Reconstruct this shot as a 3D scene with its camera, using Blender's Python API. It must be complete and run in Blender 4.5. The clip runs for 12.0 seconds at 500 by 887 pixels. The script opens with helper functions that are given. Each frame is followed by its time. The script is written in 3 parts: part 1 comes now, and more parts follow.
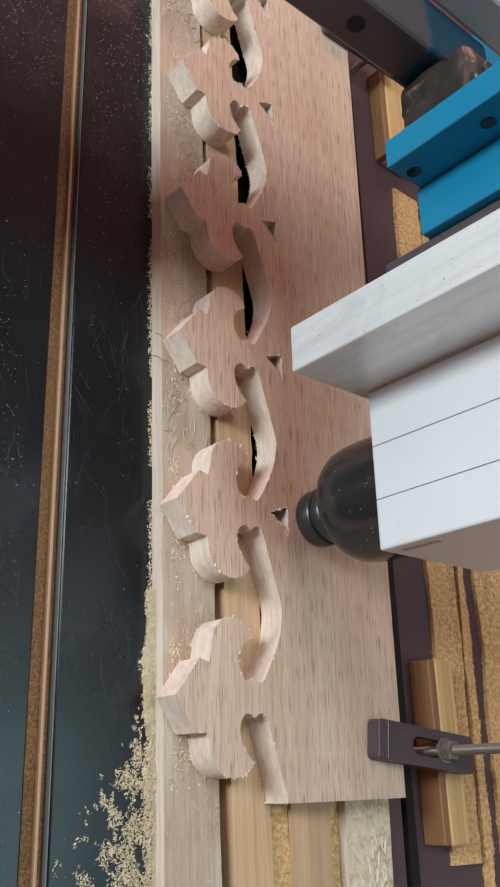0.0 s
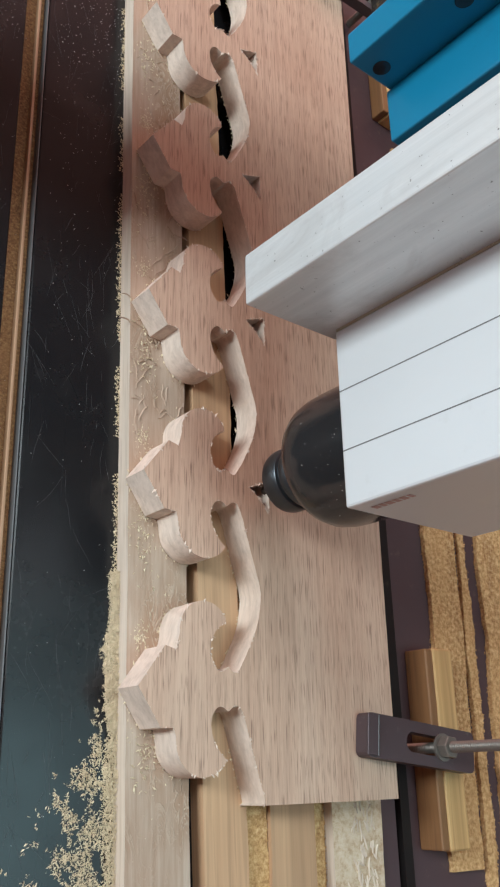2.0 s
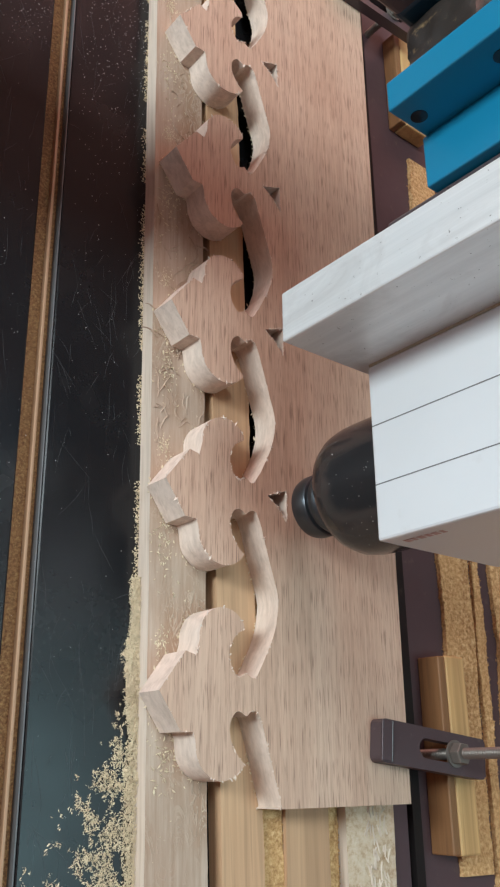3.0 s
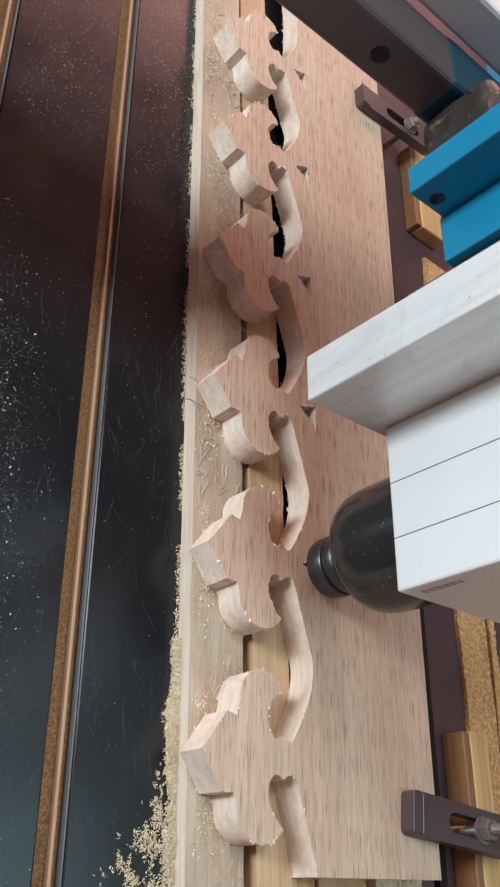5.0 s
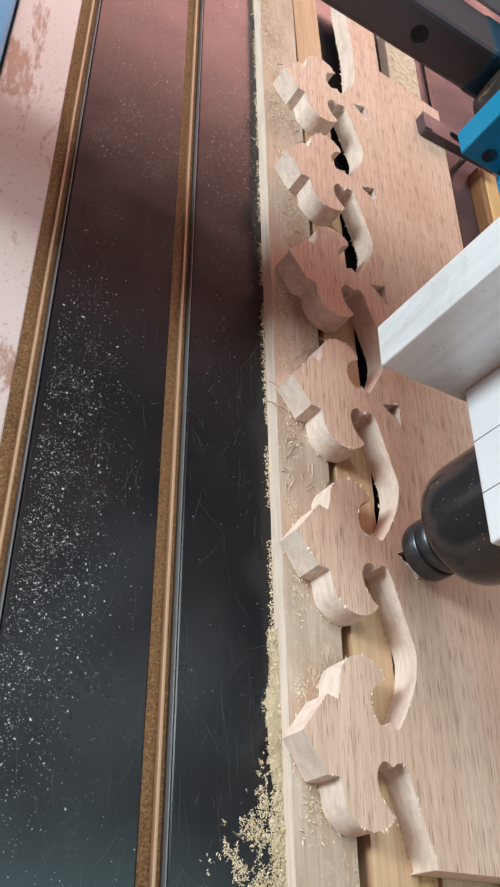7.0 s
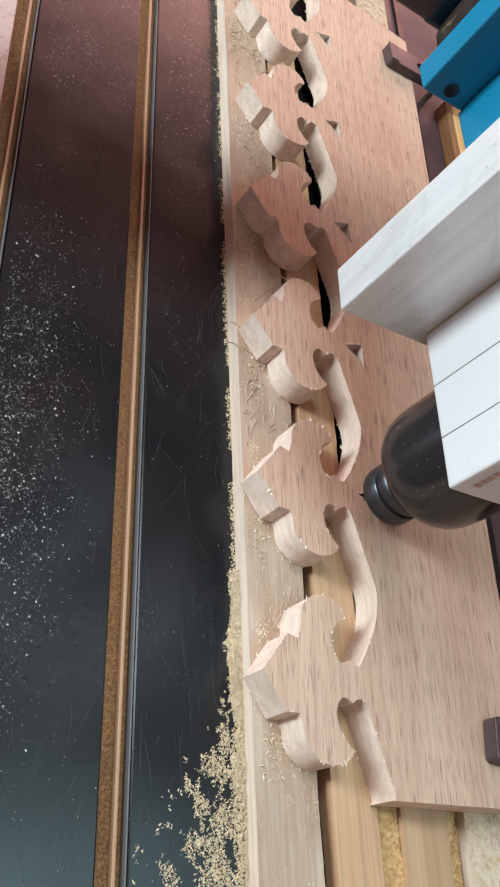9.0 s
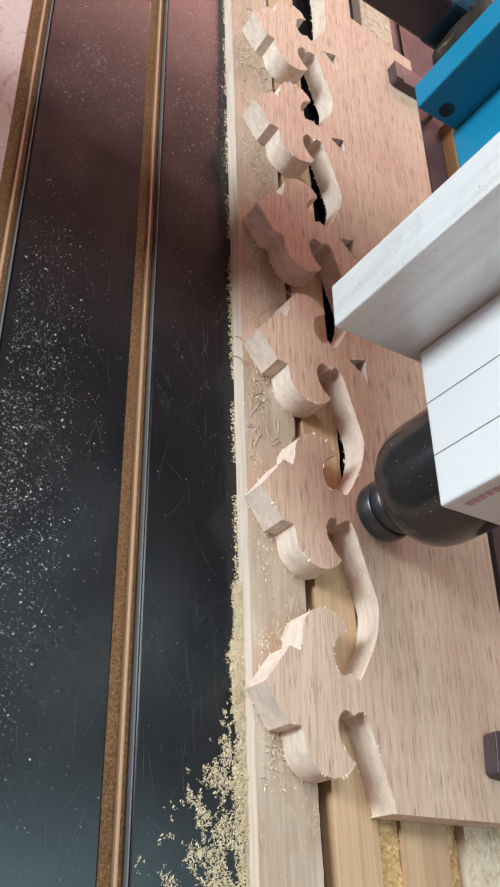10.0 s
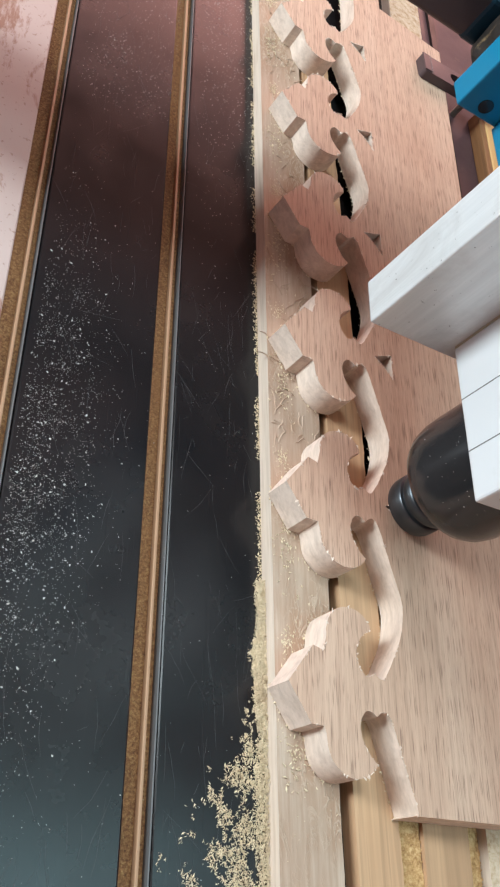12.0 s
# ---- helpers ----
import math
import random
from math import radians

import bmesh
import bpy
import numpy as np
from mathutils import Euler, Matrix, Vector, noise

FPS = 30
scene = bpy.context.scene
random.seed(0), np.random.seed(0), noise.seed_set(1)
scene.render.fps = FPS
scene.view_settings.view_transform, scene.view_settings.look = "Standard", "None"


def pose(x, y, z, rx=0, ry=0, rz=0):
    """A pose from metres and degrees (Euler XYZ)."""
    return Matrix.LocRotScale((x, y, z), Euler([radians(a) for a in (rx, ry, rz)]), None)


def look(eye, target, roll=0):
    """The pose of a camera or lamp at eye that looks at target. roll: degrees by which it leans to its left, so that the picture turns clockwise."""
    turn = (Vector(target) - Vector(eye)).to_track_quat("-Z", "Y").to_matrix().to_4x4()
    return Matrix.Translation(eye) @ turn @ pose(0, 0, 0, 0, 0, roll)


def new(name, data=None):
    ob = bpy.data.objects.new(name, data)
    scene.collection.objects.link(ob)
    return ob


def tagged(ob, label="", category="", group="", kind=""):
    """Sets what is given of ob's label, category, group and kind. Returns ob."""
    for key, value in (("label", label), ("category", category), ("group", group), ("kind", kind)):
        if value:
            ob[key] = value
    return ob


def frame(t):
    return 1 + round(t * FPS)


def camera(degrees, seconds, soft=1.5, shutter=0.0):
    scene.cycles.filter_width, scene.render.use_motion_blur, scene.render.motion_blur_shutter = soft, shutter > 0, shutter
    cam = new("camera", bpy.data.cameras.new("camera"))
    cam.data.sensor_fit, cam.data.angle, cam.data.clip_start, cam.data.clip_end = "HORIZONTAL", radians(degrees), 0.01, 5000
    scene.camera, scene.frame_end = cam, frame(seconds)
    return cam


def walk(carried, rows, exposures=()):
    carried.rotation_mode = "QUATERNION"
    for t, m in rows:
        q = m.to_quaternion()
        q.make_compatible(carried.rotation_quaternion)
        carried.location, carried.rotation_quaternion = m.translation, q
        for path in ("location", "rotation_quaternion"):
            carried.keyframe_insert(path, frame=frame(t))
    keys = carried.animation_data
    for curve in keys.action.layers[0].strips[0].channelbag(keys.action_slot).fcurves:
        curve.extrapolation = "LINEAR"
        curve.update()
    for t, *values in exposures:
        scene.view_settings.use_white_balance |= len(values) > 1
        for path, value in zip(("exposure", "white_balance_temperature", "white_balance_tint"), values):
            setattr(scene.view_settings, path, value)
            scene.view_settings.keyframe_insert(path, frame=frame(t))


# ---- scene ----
cam = camera(32.61, 12.0, soft=2.2)
PATH = [
    (0.0, -0.3582, -0.0350, 0.4212, 22.42, -39.99, -1.61),
    (0.5, -0.3461, -0.0507, 0.4165, 24.97, -38.72, -3.00),
    (1.0, -0.3317, -0.0458, 0.4093, 24.21, -38.39, -3.76),
    (1.5, -0.3183, -0.0403, 0.4057, 23.31, -38.36, -2.55),
    (2.0, -0.3053, -0.0330, 0.3974, 21.98, -38.86, -1.41),
    (2.5, -0.3047, -0.0250, 0.3955, 21.20, -38.54, -0.23),
    (3.0, -0.3184, -0.0304, 0.4002, 21.33, -38.74, -0.44),
    (3.2, -0.3237, -0.0288, 0.3995, 21.06, -39.06, -0.49),
    (4.8, -0.3589, -0.0510, 0.3911, 27.54, -40.82, 0.47),
    (5.0, -0.3537, -0.0581, 0.3886, 27.25, -40.26, 0.74),
    (5.5, -0.3804, -0.0723, 0.3766, 23.87, -37.94, 2.10),
    (6.0, -0.3197, -0.1171, 0.3791, 26.65, -36.12, 3.41),
    (6.5, -0.3166, -0.1195, 0.3780, 32.46, -31.78, 1.35),
    (7.0, -0.3213, -0.1157, 0.3778, 33.73, -31.32, 0.39),
    (9.0, -0.3121, -0.1133, 0.3780, 30.73, -32.58, -1.23),
    (9.5, -0.3184, -0.1156, 0.3796, 31.26, -33.00, -1.24),
    (10.0, -0.3169, -0.1154, 0.3805, 31.23, -32.88, -0.62),
    (10.5, -0.3133, -0.1120, 0.3789, 30.63, -33.09, 0.44),
    (11.0, -0.3098, -0.1104, 0.3790, 30.56, -32.59, 0.35),
    (11.5, -0.3165, -0.1108, 0.3785, 30.64, -32.24, 0.35),
    (12.0, -0.3186, -0.1104, 0.3775, 29.88, -32.08, 0.80),
]
walk(cam, [(t, pose(*row)) for t, *row in PATH], exposures=[(0.0, -0.43), (3.2, -0.42), (5.0, -0.29), (5.5, 0.02), (6.3, -0.12), (9.0, -0.10), (12.0, -0.08)])

# ---- light: daylight from the open west side, plus added lamps overhead and north ----
world = bpy.data.worlds.new("sky")
scene.world = world
world.use_nodes = True
wn = world.node_tree.nodes
sky = wn.new("ShaderNodeTexSky")
sky.sky_type, sky.sun_disc = "NISHITA", False
sky.sun_elevation, sky.sun_rotation = radians(48), radians(250)
wn["Background"].inputs["Strength"].default_value = 0.12
world.node_tree.links.new(sky.outputs[0], wn["Background"].inputs[0])


def area(name, m, sx, sy, watts, colour):
    d = bpy.data.lights.new(name, "AREA")
    d.shape, d.size, d.size_y, d.energy, d.color = "RECTANGLE", sx, sy, watts, colour
    o = new(name, d)
    o.matrix_world = m
    return o


area("daylight_opening", look((-2.9, 0.75, 1.1), (0, 0.3, 0.0)), 0.6, 1.5, 120, (0.86, 0.97, 1.0))
area("roof_light", look((0.55, -0.35, 2.55), (0.55, -0.35, 0)), 1.7, 1.2, 37, (0.54, 0.92, 1.0))
# Unseen lamp added under the closed ceiling to light tops and west faces.
area("west_fill_lamp", look((-0.75, 0.95, 2.55), (-0.75, 0.95, 0)), 0.8, 0.8, 47, (0.80, 0.95, 1.0))
area("red_fill_lamp", look((0.3, 3.9, 1.25), (0, 0.3, 0.0)), 3.4, 1.3, 100, (1.0, 0.46, 0.38))   # unseen lamp added for reddish fill and the table's red reflection
scene.view_settings.exposure = 0.0

# ---- materials ----


def mat(name, rough=0.5, metal=0.0, base=(0.5, 0.5, 0.5)):
    m = bpy.data.materials.new(name)
    m.use_nodes = True
    b = m.node_tree.nodes["Principled BSDF"]
    b.inputs["Base Color"].default_value = (*base, 1)
    b.inputs["Roughness"].default_value = rough
    b.inputs["Metallic"].default_value = metal
    return m, m.node_tree.nodes, m.node_tree.links, b


def coords(nodes, links, scale=(1, 1, 1), kind="Object"):
    tc, mp = nodes.new("ShaderNodeTexCoord"), nodes.new("ShaderNodeMapping")
    mp.inputs["Scale"].default_value = scale
    links.new(tc.outputs[kind], mp.inputs[0])
    return mp.outputs[0]


def noise_tex(nodes, links, vec, scale, detail=4, rough=0.6, dist=0.0):
    n = nodes.new("ShaderNodeTexNoise")
    n.inputs["Scale"].default_value, n.inputs["Detail"].default_value = scale, detail
    n.inputs["Roughness"].default_value, n.inputs["Distortion"].default_value = rough, dist
    links.new(vec, n.inputs["Vector"])
    return n.outputs["Fac"]


def ramp(nodes, links, fac, stops):
    r = nodes.new("ShaderNodeValToRGB")
    while len(r.color_ramp.elements) < len(stops):
        r.color_ramp.elements.new(0.5)
    for e, (p, c) in zip(r.color_ramp.elements, stops):
        e.position = p
        e.color = (*c, 1) if len(c) == 3 else c
    links.new(fac, r.inputs[0])
    return r.outputs[0]


def mix(nodes, links, fac, a, b, kind="MIX"):
    n = nodes.new("ShaderNodeMix")
    n.data_type, n.blend_type = "RGBA", kind
    if isinstance(fac, (int, float)):
        n.inputs[0].default_value = fac
    else:
        links.new(fac, n.inputs[0])
    for k, v in ((6, a), (7, b)):
        if isinstance(v, tuple):
            n.inputs[k].default_value = (*v, 1)
        else:
            links.new(v, n.inputs[k])
    return n.outputs[2]


def bump(nodes, links, bsdf, fac, strength=0.3, dist=0.001):
    n = nodes.new("ShaderNodeBump")
    n.inputs["Strength"].default_value, n.inputs["Distance"].default_value = strength, dist
    links.new(fac, n.inputs["Height"])
    links.new(n.outputs[0], bsdf.inputs["Normal"])


def wood(name, light, dark, pore=(0.2, 0.1, 0.06), pore_amount=0.5, rough=0.6, fine=320.0, along=9.0, vary=0.0):
    """Wood whose grain runs along y."""
    m, n, l, b = mat(name, rough)
    v = coords(n, l, (1, 1, 1))
    vs = coords(n, l, (fine, along, fine))
    vb = coords(n, l, (26, 1.3, 26))
    broad = noise_tex(n, l, vb, 1.0, 3, 0.55, 0.6)
    fibre = noise_tex(n, l, vs, 1.0, 4, 0.7, 0.2)
    vp = coords(n, l, (fine * 1.7, along * 2.0, fine * 1.7))
    pores = noise_tex(n, l, vp, 1.0, 2, 0.5)
    c = ramp(n, l, broad, [(0.3, dark), (0.7, light)])
    c = mix(n, l, ramp(n, l, fibre, [(0.3, (0, 0, 0)), (0.75, (0.55, 0.55, 0.55))]), c, tuple(min(1, x * 1.25) for x in light))
    streak = noise_tex(n, l, coords(n, l, (fine * 0.5, along * 0.33, fine * 0.5)), 1.0, 5, 0.7, 0.5)
    c = mix(n, l, ramp(n, l, streak, [(0.44, (0, 0, 0)), (0.68, (0.52,) * 3)]), c, tuple(x * 0.68 for x in dark))
    pm = ramp(n, l, pores, [(0.56, (0, 0, 0)), (0.68, (pore_amount,) * 3)])
    c = mix(n, l, pm, c, pore)
    if vary:
        oi = n.new("ShaderNodeObjectInfo")
        hv = n.new("ShaderNodeHueSaturation")
        mr = n.new("ShaderNodeMapRange")
        mr.inputs[3].default_value, mr.inputs[4].default_value = 1 - vary, 1 + vary
        l.new(oi.outputs["Random"], mr.inputs[0])
        l.new(mr.outputs[0], hv.inputs["Value"])
        l.new(c, hv.inputs["Color"])
        c = hv.outputs[0]
    l.new(c, b.inputs["Base Color"])
    bump(n, l, b, fibre, 0.35, 0.0006)
    return m


def metal_paint(name, base, rough=0.45, metal=0.0, grime=(0.1, 0.08, 0.06), amount=0.5, scale=60):
    m, n, l, b = mat(name, rough, metal)
    v = coords(n, l)
    a = noise_tex(n, l, v, scale, 6, 0.7)
    g = noise_tex(n, l, v, scale * 0.18, 4, 0.6)
    c = mix(n, l, ramp(n, l, g, [(0.35, (0.85,) * 3), (0.7, (1.0,) * 3)]), tuple(x * 0.8 for x in base), base)
    c = mix(n, l, ramp(n, l, a, [(0.60, (0, 0, 0)), (0.78, (amount,) * 3)]), c, grime)
    l.new(c, b.inputs["Base Color"])
    rr = ramp(n, l, g, [(0.3, (rough * 0.8,) * 3), (0.7, (min(1, rough * 1.25),) * 3)])
    l.new(rr, b.inputs["Roughness"])
    bump(n, l, b, a, 0.08, 0.0005)
    return m


M_BOARD = wood("reddish_board_wood", (0.545, 0.388, 0.292), (0.45, 0.285, 0.20), (0.17, 0.095, 0.065), 0.75, 0.55, 720, 24)
M_CUT = wood("fresh_cut_wood", (0.71, 0.61, 0.53), (0.59, 0.47, 0.385), (0.46, 0.33, 0.22), 0.12, 0.75, 300, 90)
M_PINE = wood("pale_strip_wood", (0.65, 0.56, 0.475), (0.55, 0.45, 0.36), (0.38, 0.27, 0.18), 0.35, 0.7, 240, 12, 0.06)
M_TAN = wood("tan_strip_wood", (0.50, 0.315, 0.185), (0.40, 0.235, 0.13), (0.26, 0.15, 0.08), 0.35, 0.65, 200, 5, 0.08)
M_BLOCK = wood("block_wood", (0.50, 0.31, 0.13), (0.38, 0.215, 0.08), (0.28, 0.15, 0.07), 0.4, 0.6, 200, 5, 0.05)
M_PURPLE = metal_paint("purple_brown_film", (0.068, 0.037, 0.042), 0.5, 0.0, (0.30, 0.22, 0.15), 0.25, 90)
M_BLACKBAR = metal_paint("black_steel", (0.02, 0.017, 0.017), 0.4, 0.6, (0.12, 0.09, 0.07), 0.4)
M_CLAMP = metal_paint("dark_brown_clamp_paint", (0.075, 0.052, 0.058), 0.42, 0.2, (0.28, 0.24, 0.22), 0.25, 120)
M_STEEL = metal_paint("zinc_steel", (0.20, 0.18, 0.16), 0.5, 0.6, (0.14, 0.11, 0.09), 0.7, 200)
M_ALU = metal_paint("white_anodised_aluminium", (0.74, 0.77, 0.79), 0.40, 0.15, (0.45, 0.44, 0.42), 0.25, 30)
M_BLUE = metal_paint("blue_paint", (0.004, 0.19, 0.34), 0.38, 0.0, (0.02, 0.07, 0.12), 0.3, 35)
M_BLACK = metal_paint("black_oxide", (0.040, 0.040, 0.043), 0.17, 0.4, (0.11, 0.10, 0.10), 0.35, 160)
M_NUT = metal_paint("grey_black_nut_steel", (0.075, 0.085, 0.095), 0.34, 0.8, (0.16, 0.15, 0.15), 0.3, 150)
M_DARK = metal_paint("near_black", (0.012, 0.011, 0.011), 0.8)
M_LIP = metal_paint("worn_tan_lip", (0.36, 0.22, 0.13), 0.5, 0.1, (0.15, 0.07, 0.035), 0.7, 180)
M_EDGE = metal_paint("worn_bright_edge", (0.125, 0.13, 0.135), 0.45, 0.3, (0.25, 0.17, 0.1), 0.6, 120)
M_BLUEWORN = metal_paint("worn_blue_paint", (0.008, 0.045, 0.075), 0.4, 0.1, (0.04, 0.035, 0.035), 0.9, 45)
M_GANTRY = metal_paint("pale_pinkish_grey_paint", (0.74, 0.68, 0.64), 0.5, 0, (0.5, 0.43, 0.38), 0.2, 12)
M_SEAL = metal_paint("yellowed_sealant", (0.50, 0.45, 0.33), 0.6, 0, (0.2, 0.15, 0.1), 0.5, 200)
M_PRINT = metal_paint("faded_red_print", (0.52, 0.34, 0.31), 0.6)
M_JOINT = metal_paint("grey_joint", (0.16, 0.16, 0.16), 0.6)
M_SCRATCH = metal_paint("scratch_grey", (0.075, 0.075, 0.08), 0.5)
M_SHADED_SIDE = wood("shaded_side_wood", (0.24, 0.115, 0.045), (0.16, 0.07, 0.025), (0.09, 0.04, 0.02), 0.4, 0.6, 200, 5)
M_GREASE = metal_paint("dusty_grease", (0.035, 0.028, 0.024), 0.45, 0.1, (0.50, 0.34, 0.17), 1.0, 75)
M_BEAM = metal_paint("dark_beam_paint", (0.095, 0.075, 0.08), 0.3, 0.2, (0.03, 0.12, 0.18), 0.35, 22)


def brushed_plate_material():
    """Milled aluminium with wear streaks along its length and grey smudges."""
    m, n, l, b = mat("milled_aluminium_plate", 0.35, 0.25)
    streak = noise_tex(n, l, coords(n, l, (140, 260, 7)), 1.0, 4, 0.65, 0.4)
    smudge = noise_tex(n, l, coords(n, l, (26, 26, 14)), 1.0, 5, 0.7, 0.8)
    pit = noise_tex(n, l, coords(n, l), 420, 2, 0.5)
    c = ramp(n, l, streak, [(0.3, (0.66, 0.68, 0.68)), (0.55, (0.73, 0.75, 0.75)), (0.75, (0.79, 0.81, 0.81))])
    c = mix(n, l, ramp(n, l, smudge, [(0.48, (0, 0, 0)), (0.72, (0.55,) * 3)]), c, (0.47, 0.46, 0.45))
    c = mix(n, l, ramp(n, l, pit, [(0.72, (0, 0, 0)), (0.78, (0.7,) * 3)]), c, (0.12, 0.11, 0.10))
    l.new(c, b.inputs["Base Color"])
    l.new(ramp(n, l, smudge, [(0.3, (0.28,) * 3), (0.7, (0.5,) * 3)]), b.inputs["Roughness"])
    bump(n, l, b, streak, 0.12, 0.0004)
    return m


M_PLATE = brushed_plate_material()


def chip_material(name, low, middle, high, scale):
    """Coarse crumbs, such as chipboard or settled dust."""
    m, n, l, b = mat(name, 0.9)
    v = coords(n, l)
    a = noise_tex(n, l, v, scale, 5, 0.75)
    g = noise_tex(n, l, coords(n, l, (40, 9, 40)), 1.0, 4, 0.65)
    c = ramp(n, l, a, [(0.34, low), (0.5, middle), (0.66, high)])
    c = mix(n, l, ramp(n, l, g, [(0.35, (0, 0, 0)), (0.7, (0.55,) * 3)]), c, middle)
    c = mix(n, l, ramp(n, l, g, [(0.30, (0.5,) * 3), (0.45, (0, 0, 0))]), c, low)
    l.new(c, b.inputs["Base Color"])
    bump(n, l, b, a, 0.8, 0.002)
    return m


M_CHIP = chip_material("rough_chipboard", (0.24, 0.105, 0.035), (0.56, 0.33, 0.14), (0.80, 0.58, 0.32), 300)
M_TORN = chip_material("torn_pale_wood", (0.34, 0.20, 0.10), (0.58, 0.45, 0.32), (0.68, 0.58, 0.46), 150)
M_RUST = chip_material("rusty_dusty_channel", (0.085, 0.034, 0.015), (0.25, 0.12, 0.048), (0.44, 0.28, 0.12), 620)


def scarred_material():
    """Pale wood torn and grooved by passes of the cutter."""
    m, n, l, b = mat("cutter_scarred_wood", 0.75)
    v = coords(n, l)
    fibre = noise_tex(n, l, coords(n, l, (420, 22, 420)), 1.0, 4, 0.7)
    patch = noise_tex(n, l, coords(n, l, (30, 9, 30)), 1.0, 3, 0.6)
    ridge = noise_tex(n, l, coords(n, l, (120, 45, 120)), 1.0, 3, 0.55, 2.2)
    lines = ramp(n, l, ridge, [(0.44, (0, 0, 0)), (0.49, (1, 1, 1)), (0.54, (0, 0, 0))])
    where = ramp(n, l, patch, [(0.46, (0, 0, 0)), (0.60, (1, 1, 1))])
    mask = mix(n, l, 1.0, lines, where, "MULTIPLY")
    c = ramp(n, l, fibre, [(0.3, (0.39, 0.28, 0.21)), (0.7, (0.54, 0.43, 0.345))])
    c = mix(n, l, ramp(n, l, patch, [(0.35, (0, 0, 0)), (0.62, (0.75,) * 3)]), c, (0.32, 0.185, 0.11))
    c = mix(n, l, ramp(n, l, mask, [(0, (0, 0, 0)), (1, (0.5,) * 3)]), c, (0.68, 0.57, 0.46))
    l.new(c, b.inputs["Base Color"])
    h = mix(n, l, 0.25, mask, fibre)
    bump(n, l, b, h, 0.55, 0.0013)
    return m


M_SCAR = scarred_material()


def table_material():
    """Black gloss laminate, scratched and dusty."""
    m, n, l, b = mat("black_gloss_laminate", 0.2)
    b.inputs["Specular IOR Level"].default_value = 0.34
    v = coords(n, l)
    dust = noise_tex(n, l, v, 14, 5, 0.65)
    fine = noise_tex(n, l, v, 900, 3, 0.7)
    sc = noise_tex(n, l, coords(n, l, (420, 6, 1)), 1.0, 3, 0.6, 1.5)
    c = mix(n, l, ramp(n, l, dust, [(0.4, (0, 0, 0)), (0.8, (0.25,) * 3)]), (0.0085, 0.0085, 0.0098), (0.019, 0.0185, 0.020))
    c = mix(n, l, ramp(n, l, sc, [(0.66, (0, 0, 0)), (0.8, (0.22,) * 3)]), c, (0.09, 0.09, 0.095))
    c = mix(n, l, ramp(n, l, fine, [(0.70, (0, 0, 0)), (0.8, (0.25,) * 3)]), c, (0.16, 0.14, 0.12))
    l.new(c, b.inputs["Base Color"])
    l.new(ramp(n, l, dust, [(0.3, (0.19,) * 3), (0.75, (0.32,) * 3)]), b.inputs["Roughness"])
    return m


M_TABLE = table_material()


def pale_panel_material():
    m, n, l, b = mat("pale_pink_laminate", 0.45)
    v = coords(n, l)
    big = noise_tex(n, l, coords(n, l, (22, 9, 1)), 1.0, 6, 0.7, 0.4)
    sp = noise_tex(n, l, v, 260, 3, 0.6)
    c = mix(n, l, ramp(n, l, sp, [(0.62, (0, 0, 0)), (0.7, (0.6,) * 3)]), (0.46, 0.375, 0.35), (0.22, 0.12, 0.08))
    c = mix(n, l, ramp(n, l, big, [(0.52, (0, 0, 0)), (0.58, (0.85,) * 3)]), c, (0.24, 0.115, 0.07))
    l.new(c, b.inputs["Base Color"])
    return m


M_PALE = pale_panel_material()
# Unseen walls and ceiling tinted red to bounce reddish fill onto the board.
M_WALL_E = metal_paint("red_fill_wall_paint", (0.52, 0.32, 0.27), 0.9)
M_WALL_N = metal_paint("red_brown_wall", (0.30, 0.16, 0.13), 0.9)
M_CEIL = metal_paint("warm_grey_ceiling", (0.48, 0.36, 0.32), 0.9)
M_FLOOR = metal_paint("concrete_floor", (0.38, 0.36, 0.34), 0.85, 0, (0.25, 0.22, 0.2), 0.5, 8)
M_DUST2 = wood("brown_sawdust", (0.44, 0.29, 0.13), (0.30, 0.18, 0.07), (0.2, 0.12, 0.05), 0.3, 0.9, 900, 900)
M_SPECK = metal_paint("pale_chips", (0.60, 0.60, 0.58), 0.8)
M_DUST = wood("sawdust", (0.74, 0.63, 0.46), (0.56, 0.45, 0.29), (0.42, 0.31, 0.18), 0.2, 0.9, 900, 900)

# ---- mesh helpers ----


def mesh(name, bm, material, smooth=False):
    me = bpy.data.meshes.new(name)
    bm.normal_update()
    bm.to_mesh(me)
    bm.free()
    for m in (material if isinstance(material, (list, tuple)) else [material]):
        me.materials.append(m)
    if smooth:
        for p in me.polygons:
            p.use_smooth = True
        me.set_sharp_from_angle(angle=radians(35))
    return me


def part(name, bm, material, parent=None, label="", smooth=False):
    o = new(name, mesh(name, bm, material, smooth))
    o.parent = parent
    if label:
        tagged(o, label)
    return o


def box(x0, x1, y0, y1, z0, z1, bevel=0.0, seg=2):
    bm = bmesh.new()
    bmesh.ops.create_cube(bm, size=1)
    for v in bm.verts:
        v.co = Vector(((x0, x1)[v.co.x > 0], (y0, y1)[v.co.y > 0], (z0, z1)[v.co.z > 0]))
    if bevel:
        bmesh.ops.bevel(bm, geom=bm.edges[:], offset=bevel, segments=seg, affect="EDGES", profile=0.5)
    return bm


